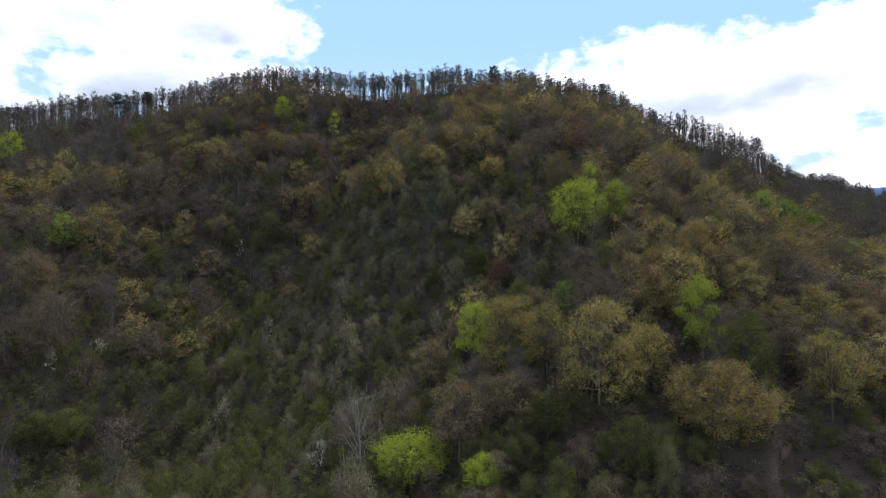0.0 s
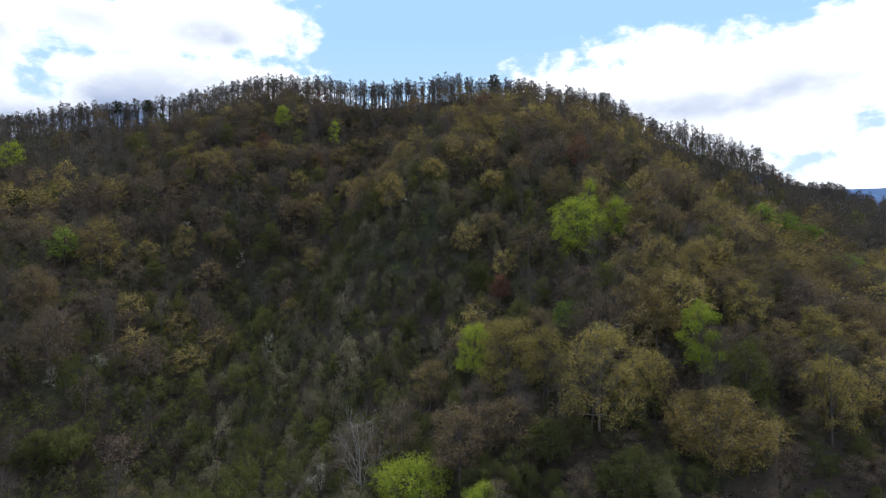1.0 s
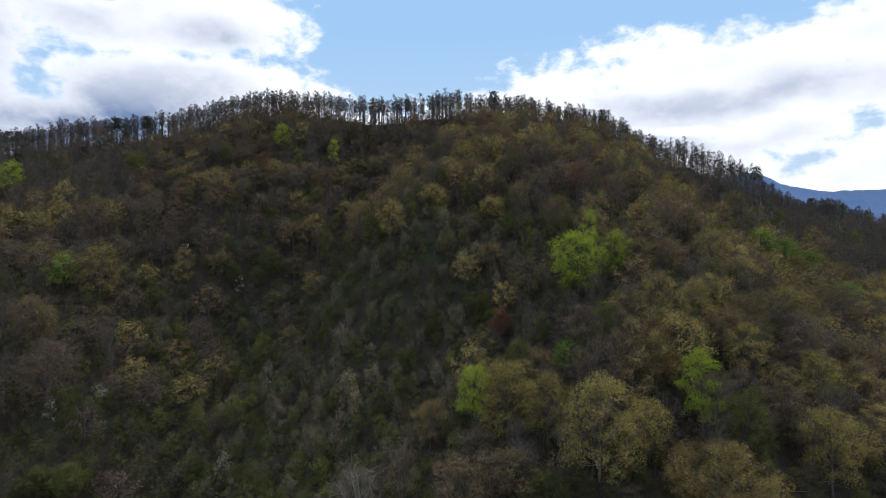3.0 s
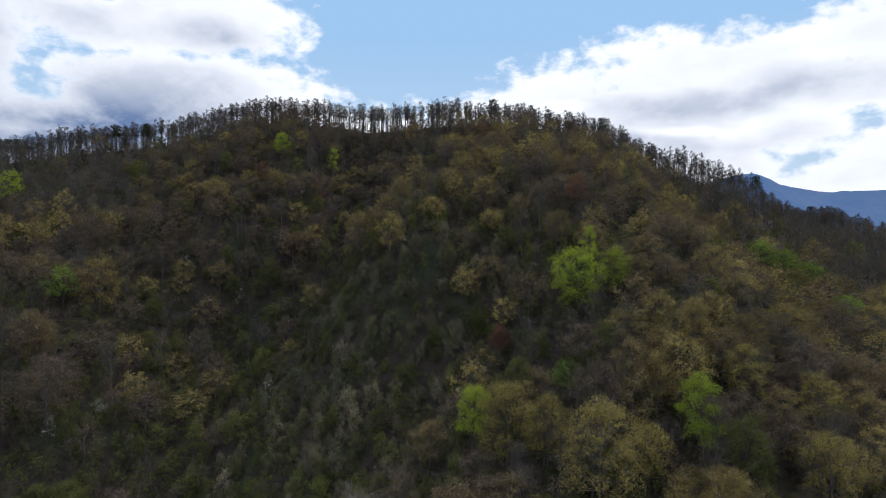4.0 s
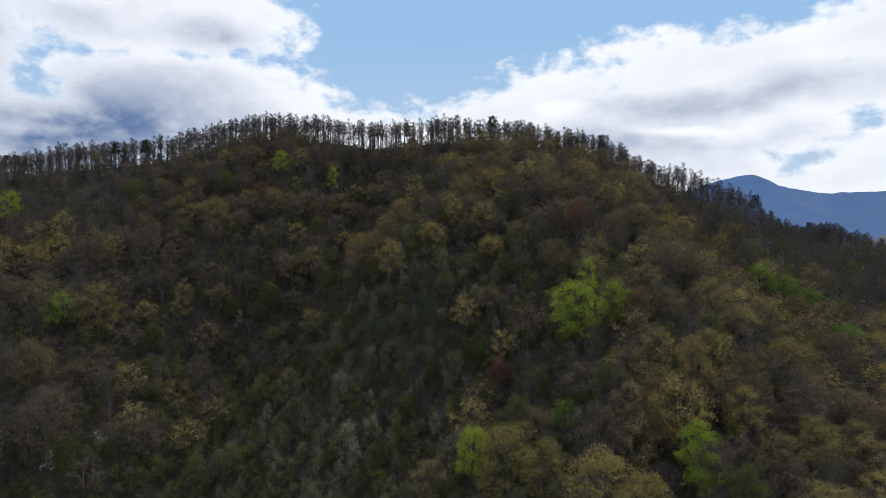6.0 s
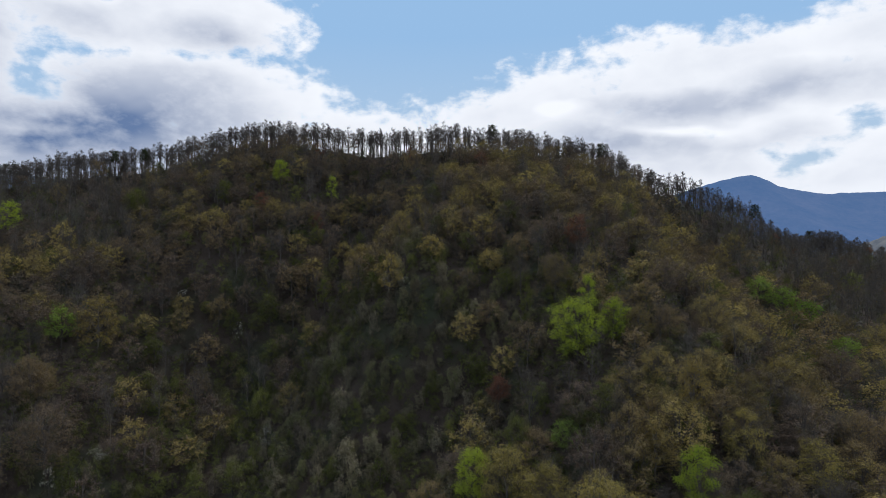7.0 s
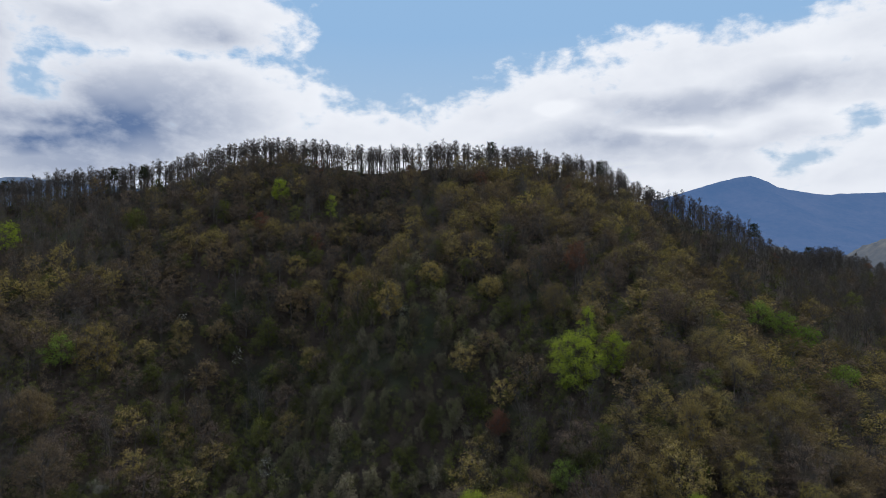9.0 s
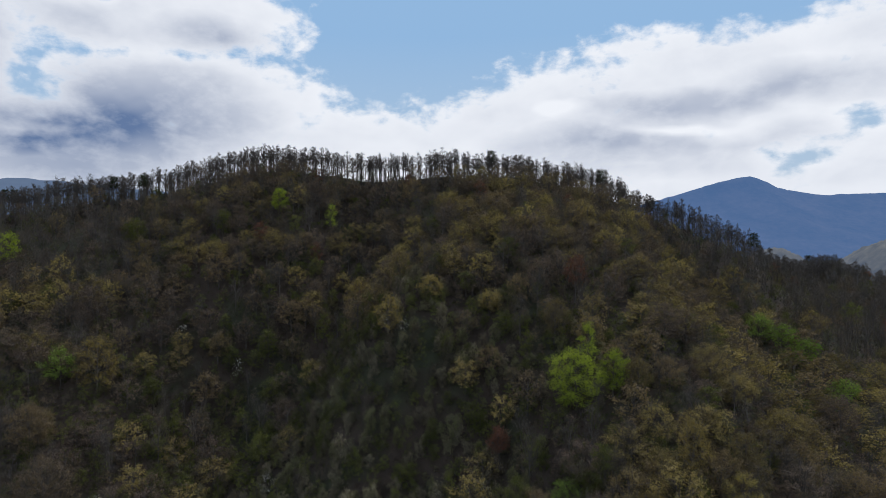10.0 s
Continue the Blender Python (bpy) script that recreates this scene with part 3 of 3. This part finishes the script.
BLOSSOM = [
    ("dogwood", -14, 222, 4.6, 2.6), ("dogwood", -20.5, 226, 6.2, 2.2), ("dogwood", -107.8, 193.8, 2.5, 2.6),
    ("dogwood", -109.8, 194.6, 2.4, 2.4), ("dogwood", -111.6, 264.0, 3.2, 2.0), ("dogwood", -84.8, 255.0, 8.5, 2.4),
    ("dogwood", -115.8, 180.0, 8.5, 1.8), ("dogwood", -26.4, 130.0, 8.0, 2.0),
]
FOOT_OF_SPUR = [
    ("lime", -6.2, 118.5, 8.0, 9.4), ("poplar", 7.3, 107.0, 6.6, 3.9), ("moss", 14.6, 138, 19.2, 8.6),
    ("moss", 22.5, 131, 16.9, 6.8), ("limbs", 30.7, 119.8, 21.0, 10.4), ("moss", 40.5, 122, 13.8, 6.2),
    ("poplar", 53, 124, 21.0, 4.6), ("gold", 48.6, 139, 12.7, 5.4), ("gold", 50.6, 111.5, 13.0, 12.2),
    ("moss", 74, 116, 17.7, 6.0), ("moss", 83.5, 136, 14.8, 5.6), ("moss", 69, 139, 16.2, 5.6),
    ("snag", -16.0, 121.7, 21.0, 6.6), ("green", 33, 103, 10.2, 4.6), ("green", 19.5, 113.8, 9.0, 5.0),
    ("bronze", -8, 130, 17.0, 4.5),
]
MIDDLE_SLOPE = [
    ("poplar", 7.2, 146, 18.3, 4.6), ("green", -50.3, 262.0, 16.8, 3.4), ("poplar", -58.5, 325.0, 16.9, 3.3),
    ("gold", -19.1, 222.0, 16.5, 6.2), ("gold", -3.8, 232.0, 10.5, 5.9), ("oak", -32.1, 235.0, 20.3, 6.5),
    ("oak", -18.2, 253.0, 17.1, 6.4), ("red", 16.9, 179.0, 10.5, 4.0), ("oak", 18.3, 227.1, 8.9, 5.3),
    ("oak", 9.0, 262.0, 17.6, 7.3), ("gold", -35.5, 265.6, 18.9, 7.1), ("oak", -17.5, 261.6, 17.1, 6.7),
    ("oak", 17.6, 227.1, 9.0, 5.6), ("bronze", 21.2, 238.6, 11.2, 5.0), ("oak", 20.2, 269.6, 14.4, 6.5),
    ("oak", -15.2, 335.1, 14.9, 8.5), ("oak", 4.7, 318.4, 9.0, 8.3), ("bronze", -28.4, 326.1, 11.1, 7.6),
]
WEST_SLOPE = [
    ("green", -109.8, 164.6, 8.9, 5.0), ("green", -72.7, 258.0, 17.6, 5.4), ("gold", -130.3, 232.0, 21.0, 9.1),
    ("fresh", -141.8, 228.0, 15.8, 6.9), ("oak", -135.1, 205.0, 12.5, 7.6), ("green", -102.1, 166.0, 11.3, 6.2),
    ("bronze", -119.5, 184.4, 21.0, 10.7), ("oak", -178.6, 268.2, 12.3, 6.2), ("bronze", -127.0, 264.2, 20.2, 9.8),
    ("bronze", -84.3, 264.6, 12.8, 6.1), ("oak", -133.6, 199.2, 19.1, 7.8),
]
WEST_SHOULDER = [
    ("lime", -212.2, 298.0, 18.3, 7.6), ("green", -155.1, 315.0, 16.4, 5.8), ("green", -161.8, 318.0, 14.8, 4.4),
    ("poplar", -87.2, 330.0, 16.7, 5.5), ("oak", -103.1, 284.0, 18.7, 7.9), ("oak", -85.0, 285.0, 11.4, 4.8),
    ("bronze", -140.3, 333.7, 12.2, 11.6), ("bronze", -104.1, 317.7, 9.1, 9.2), ("oak", -110.4, 298.9, 9.1, 8.9),
    ("oak", -123.8, 291.1, 9.0, 6.5), ("oak", -91.4, 335.7, 9.1, 6.2),
]
COVE = [
    ("fresh", 128.3, 246.0, 14.2, 6.3), ("fresh", 135.2, 242.0, 11.9, 5.6), ("fresh", 140.6, 235.0, 11.5, 6.5),
    ("fresh", 142.0, 215.0, 9.3, 6.2), ("green", 125.7, 250.0, 11.8, 3.5), ("oak", 165.4, 268.0, 9.0, 7.5),
    ("bronze", 123.6, 189.0, 16.6, 7.0),
]
SPUR_TOP = [
    ("oak", 29.0, 228.0, 12.6, 5.3), ("bronze", 56.5, 242.0, 12.4, 6.7), ("bronze", 64.3, 226.0, 15.0, 6.3),
    ("bronze", 59.5, 217.1, 17.6, 6.0), ("red", 49.8, 226.1, 17.3, 5.0), ("bronze", 37.8, 232.1, 14.4, 6.5),
    ("oak", 38.4, 206.6, 15.5, 5.7), ("bronze", 74.1, 202.1, 14.7, 7.5),
]
CREST_PINES = [
    ("pine", -193.6, 362.7, 17.5, 3.5), ("pine", -177.0, 364.2, 17.5, 3.5), ("pine", -261.5, 367.3, 17.5, 4.3),
    ("pine", -255.7, 367.3, 17.5, 3.9), ("pine", 91.1, 348.0, 17.5, 3.4), ("pine", 162.2, 314.8, 17.5, 4.0),
    ("pine", 220.9, 365.9, 17.5, 3.6), ("pine", 29.8, 354.5, 17.5, 3.2), ("pine", -84.3, 388.5, 14.1, 3.7),
]
MARKED = SPUR + BLOSSOM + FOOT_OF_SPUR + MIDDLE_SLOPE + WEST_SLOPE + WEST_SHOULDER + COVE + SPUR_TOP + CREST_PINES
for i, (species, x, y, tall, wide) in enumerate(MARKED):
    if species == "pine":
        plant(species, i % VARIANTS, 1, stand(x, y, wide / 4.0, i * 1.7, (tall - 1.2) / 16.0 * 4.0 / wide))
    else:
        plant(species, i, 2 if y < 215 else 1, stand(x, y, 1.0, i * 1.7), size=(tall, wide))


# the wood itself
def mixture(x, y, rng):
    """Which tree grows here."""
    yc = crest_y(x)
    broad = noise.fractal((x / 45.0, y / 45.0, 3.3), 1.0, 2.0, 3)
    hollow = min(1.0, math.exp(-((x + 35) / 62) ** 2 - ((y - 195) / 42) ** 2) + math.exp(-((x + 72) / 52) ** 2 - ((y - 142) / 40) ** 2) + math.exp(-((x + 50) / 42) ** 2 - ((y - 104) / 24) ** 2))
    ravine = math.exp(-((x + 75) / 40) ** 2 - ((y - 245) / 45) ** 2)
    right = 1 / (1 + math.exp(-(x - 0.12 * y - 5) / 14))       # the sunny spur
    near = 1 / (1 + math.exp((y - 215) / 18))
    shade = 1 / (1 + math.exp(-(x - 95 - 0.55 * (340 - y)) / 9)) * (y > 225)       # the cove behind the spur
    shade = max(shade, 1 / (1 + math.exp((x + 150) / 14)) * (y > 285))    # and the one on the far left
    crown = math.exp(-((y - yc - 1) / (12 if -88 < x < 14 else 7)) ** 2)
    front = math.exp(-((y - yc + 22) / 14) ** 2)
    w = {
        "oak": (0.26 + 0.75 * right * near + 0.35 * max(broad, 0) + 0.2 * right) * (1 - 0.93 * shade),
        "bronze": (0.5 + 0.3 * max(-broad, 0) + 0.4 * front) * (1 - 0.6 * shade) * (1 - 0.6 * ravine),
        "bare": (0.32 + 2.2 * shade) * (1 - crown),
        "ridge": 2.9 * crown,
        "poplar": 0.001,
        "green": 0.05 + 0.9 * ravine + 0.1 * right * near,
        "red": 0.02,
        "shrub": 0.04 + (0.5 if y > 158 else 0.25) * hollow,
        "vine": (2.8 if y > 158 else 0.5) * hollow / (1 + math.exp(-(x + 78 - 0.12 * (y - 150)) / 10)),
        "greenshrub": 0.03 + 0.8 * hollow + 0.25 * ravine,
        "sapling": 0.06 + 0.6 * ravine + (0.9 if y < 165 or x < -70 else 0.45) * hollow,
        "dogwood": 0.001 + 0.004 * ravine,
        "pine": 0.0,
    }
    if crown > 0.4:
        for key in ("oak", "bronze", "green", "red", "poplar"):
            w[key] *= 0.04
    keys = list(w)
    weights = np.array([w[key] for key in keys])
    return keys[int(np.searchsorted(np.cumsum(weights / weights.sum()), rng.random()))], hollow


FOOT = np.array([(x, y, float(land(x, y)), tall, wide) for kind, x, y, tall, wide in MARKED if kind in ("lime", "snag", "limbs", "fresh", "poplar") or (kind == "gold" and y < 180)])


def hides(x, y, tall):
    """Whether a tree here would stand before one of the marked trees, which have open ground on the valley side."""
    mx, my, mz, mh, mr = FOOT.T
    t = (x * mx + y * my) / (mx * mx + my * my)
    off = np.hypot(x - t * mx, y - t * my)
    eye = np.where(my < 150, 6.0, 25.0)
    sight = eye + (mz + 0.5 * mh - eye) * t
    ahead = (1 - t) * np.hypot(mx, my)
    return bool(np.any((off < 0.6 * mr) & (ahead > 1.0) & (ahead < np.where((mx > 115) | (my < 150), 30.0, 14.0)) & (float(land(x, y)) + tall > sight)))


def scatter():
    rng = np.random.default_rng(7)
    out = []
    taken = [(x, y, wide) for _, x, y, _, wide in MARKED]
    for step, thicket in ((6.8, False), (4.1, True), (2.9, None)):
        y = 66.0
        while y < 420:
            half = 0.77 * y + 14
            for x in np.arange(-half, half, step):
                px, py = x + rng.uniform(-0.45, 0.45) * step, y + rng.uniform(-0.45, 0.45) * step
                pick = rng.random()
                species, hollow = mixture(px, py, rng)
                if py > crest_y(px) + (7 if -88 < px < 14 else 22):
                    continue
                small = species in ("shrub", "greenshrub", "sapling", "dogwood", "vine")
                if thicket is None:          # the close row of stems along the crest
                    if abs(py - crest_y(px) - 1) > 6 or pick > 0.8:
                        continue
                    species = "ridge"
                elif thicket:
                    if pick > (0.75 if py < 140 else 0.8 if py < 250 else 0.45) + 0.45 * hollow + 0.2 * math.exp(-((py - crest_y(px) + 3) / 6) ** 2):
                        continue
                    if not small and hollow > 0.35:
                        species = ("sapling", "greenshrub", "sapling", "vine" if px > -75 else "sapling")[int(rng.integers(4))]
                    elif not small:
                        species = ("greenshrub", "sapling", "sapling", "shrub", "brush", "brush", "bare", "brush")[int(rng.integers(7) if py < 175 else rng.integers(1, 8))]
                else:
                    if hollow > 0.25 and not small and pick < (1.0 if px > -50 else 0.85) * hollow:
                        continue
                    if not small and any(((px - a) / (0.65 * c + 1.2)) ** 2 + ((py - b + (0.7 if b < 260 else 0.25) * c) / ((1.3 if b < 260 else 0.8) * c + 1.2)) ** 2 < 1 for a, b, c in taken):
                        continue
                if py < 114 and not small and thicket is not None:
                    if float(land(px, py)) + SHAPE[SPECIES[species][0]]["h"] > -0.41 * py - 1.0:
                        species = "brush" if pick < 0.25 else "sapling"
                    if float(land(px, py)) + 8.0 > -0.41 * py + 3.0 and pick > 0.4:
                        species = "greenshrub"
                bushy = rng.uniform(0.6, 1.15) if species in ("shrub", "greenshrub", "vine") else 1.0
                grown = rng.uniform(0.78, 1.12) * (1.0 if small or thicket is not False else {"oak": 1.12, "bronze": 1.05}.get(species, 1.0))
                if species == "ridge":
                    grown = rng.uniform(0.84, 1.02)
                if thicket is not None and hides(px, py, SHAPE[SPECIES[species][0]]["h"] * grown * bushy):
                    if not small:
                        species = "brush"
                    grown *= 0.6
                ridge = 1.0 if species == "ridge" else 1 - 0.12 * math.exp(-((py - crest_y(px)) / 20) ** 2)
                out.append((species, px, py, grown * ridge * bushy, rng.uniform(0.84, 1.04) * (rng.uniform(0.95, 1.5) if bushy != 1.0 else 1.0) * (0.9 if px > 60 and py < 250 else 1.0), rng.uniform(0, 6.28), int(rng.integers(VARIANTS)), rng.random()))
            y += step
    return out


def in_sight(x, y, top):
    """Whether anything of the height top shows over the slopes in front of it, from the hover points."""
    x, y, top = np.asarray(x, float), np.asarray(y, float), np.asarray(top, float)
    seen = np.zeros(len(x), bool)
    for eye in (0.0, 25.0, 50.0):
        clear = (top - eye) > -0.43 * y
        for t in np.linspace(0.2, 0.93, 36):
            clear &= eye + (top - eye) * t > land(x * t, y * t) - 1.0
        seen |= clear
    return seen


trees = sorted(scatter(), key=lambda q: q[2])
xs, ys = np.array([q[1] for q in trees]), np.array([q[2] for q in trees])
shows = in_sight(xs, ys, land(xs, ys) + np.array([(SHAPE[SPECIES[q[0]][0]]["h"] + 2) * q[3] * q[4] for q in trees]))
trees = [q for q, ok in zip(trees, shows) if ok]
ALONE, NEAR = 290, 158.0
counted = {}
rest = {}
for species, x, y, scale, tall, turn, variant, tone in trees:
    if counted.get(species, 0) < ALONE:
        counted[species] = counted.get(species, 0) + 1
        plant(species, variant, 2 if y < (NEAR if SPECIES[species][0] not in ("shrub", "sapling", "vine") else 118) else 1, stand(x, y, scale, turn, tall), group="woodland on the slope")
    else:
        rest.setdefault(species, []).append((x, y, scale, tall, turn, variant, tone))


def woods(species, rows):
    """All the further trees of one species as one object."""
    _, leaf, bark, _, name, text, kind = SPECIES[species]
    verts, faces, index, tree, tuft, base = [], [], [], [], [], 0
    xs, ys = np.array([q[0] for q in rows]), np.array([q[1] for q in rows])
    zs = ground_height(xs, ys)
    for (x, y, scale, tall, turn, variant, tone), z in zip(rows, zs):
        t = model(species, variant, 1)
        if "merged" not in t:
            wv, wf = join([t["trunk"], *t["limbs"]] + ([t["twigs"]] if t["twigs"] is not None else []))
            v, f = join([(wv, wf), t["leaves"]])
            t["merged"] = (v, f, np.repeat([0, 1], [len(wf), len(t["leaves"][1])]), np.concatenate([np.zeros(len(wv)), t["tuft"]]))
        v, f, ix, tf = t["merged"]
        c, s = math.cos(turn) * scale, math.sin(turn) * scale
        verts.append(np.stack([v[:, 0] * c - v[:, 1] * s + x, v[:, 0] * s + v[:, 1] * c + y, v[:, 2] * scale * tall + z], 1))
        faces.append(f + base)
        index.append(ix)
        tree.append(np.full(len(v), tone))
        tuft.append(tf)
        base += len(v)
    me = raw_mesh(name, np.concatenate(verts), np.concatenate(faces), [bark, LEAF[leaf]], np.concatenate(index),
                  (("tree", np.concatenate(tree)), ("tuft", np.concatenate(tuft))))
    tagged(new(name + "_woods", me), "far woodland: " + text, "woods", kind="stuff")


for species, rows in rest.items():
    woods(species, rows)


def undergrowth():
    """Low undergrowth, seedlings and fallen branches that cover the forest floor, in colours darkened as shade, as one
    object.
    """
    rng = np.random.default_rng(23)
    step = 2.4
    gx, gy = np.meshgrid(np.arange(-330, 331, step), np.arange(80, 400, step))
    x = gx.ravel() + rng.uniform(-0.5, 0.5, gx.size) * step
    y = gy.ravel() + rng.uniform(-0.5, 0.5, gx.size) * step
    keep = (np.abs(x) < 0.76 * y + 8) & (y < crest_y(x) + 4)
    x, y = x[keep], y[keep]
    keep = in_sight(x, y, land(x, y) + 3.0)
    x, y = x[keep], y[keep]
    n = len(x)
    z = ground_height(x, y)
    tall = rng.uniform(0.4, 1.6, n)
    tufts = 5
    at = np.stack([x, y, z], 1)[:, None] + rng.normal(0, 0.75, (n, tufts, 3)) * np.array([1, 1, 0])
    at[:, :, 2] += rng.uniform(0.25, 1.0, (n, tufts)) * tall[:, None]
    (v, f), tone = blades(rng, at.reshape(-1, 3), np.tile(np.array([[0, -0.2, 1.0]]), (n * tufts, 1)), 3, 0.35, 0.5)
    kind = rng.choice(3, n, p=(0.45, 0.43, 0.12))
    me = raw_mesh("undergrowth", v, f, [LEAF["shade_brown"], LEAF["shade_green"], LEAF["grey"]], np.repeat(kind, tufts * 3),
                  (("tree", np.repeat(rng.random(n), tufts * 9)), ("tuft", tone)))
    tagged(new("undergrowth", me), "low brown and green undergrowth on the forest floor, coloured dark as shade", "undergrowth", kind="stuff")


undergrowth()
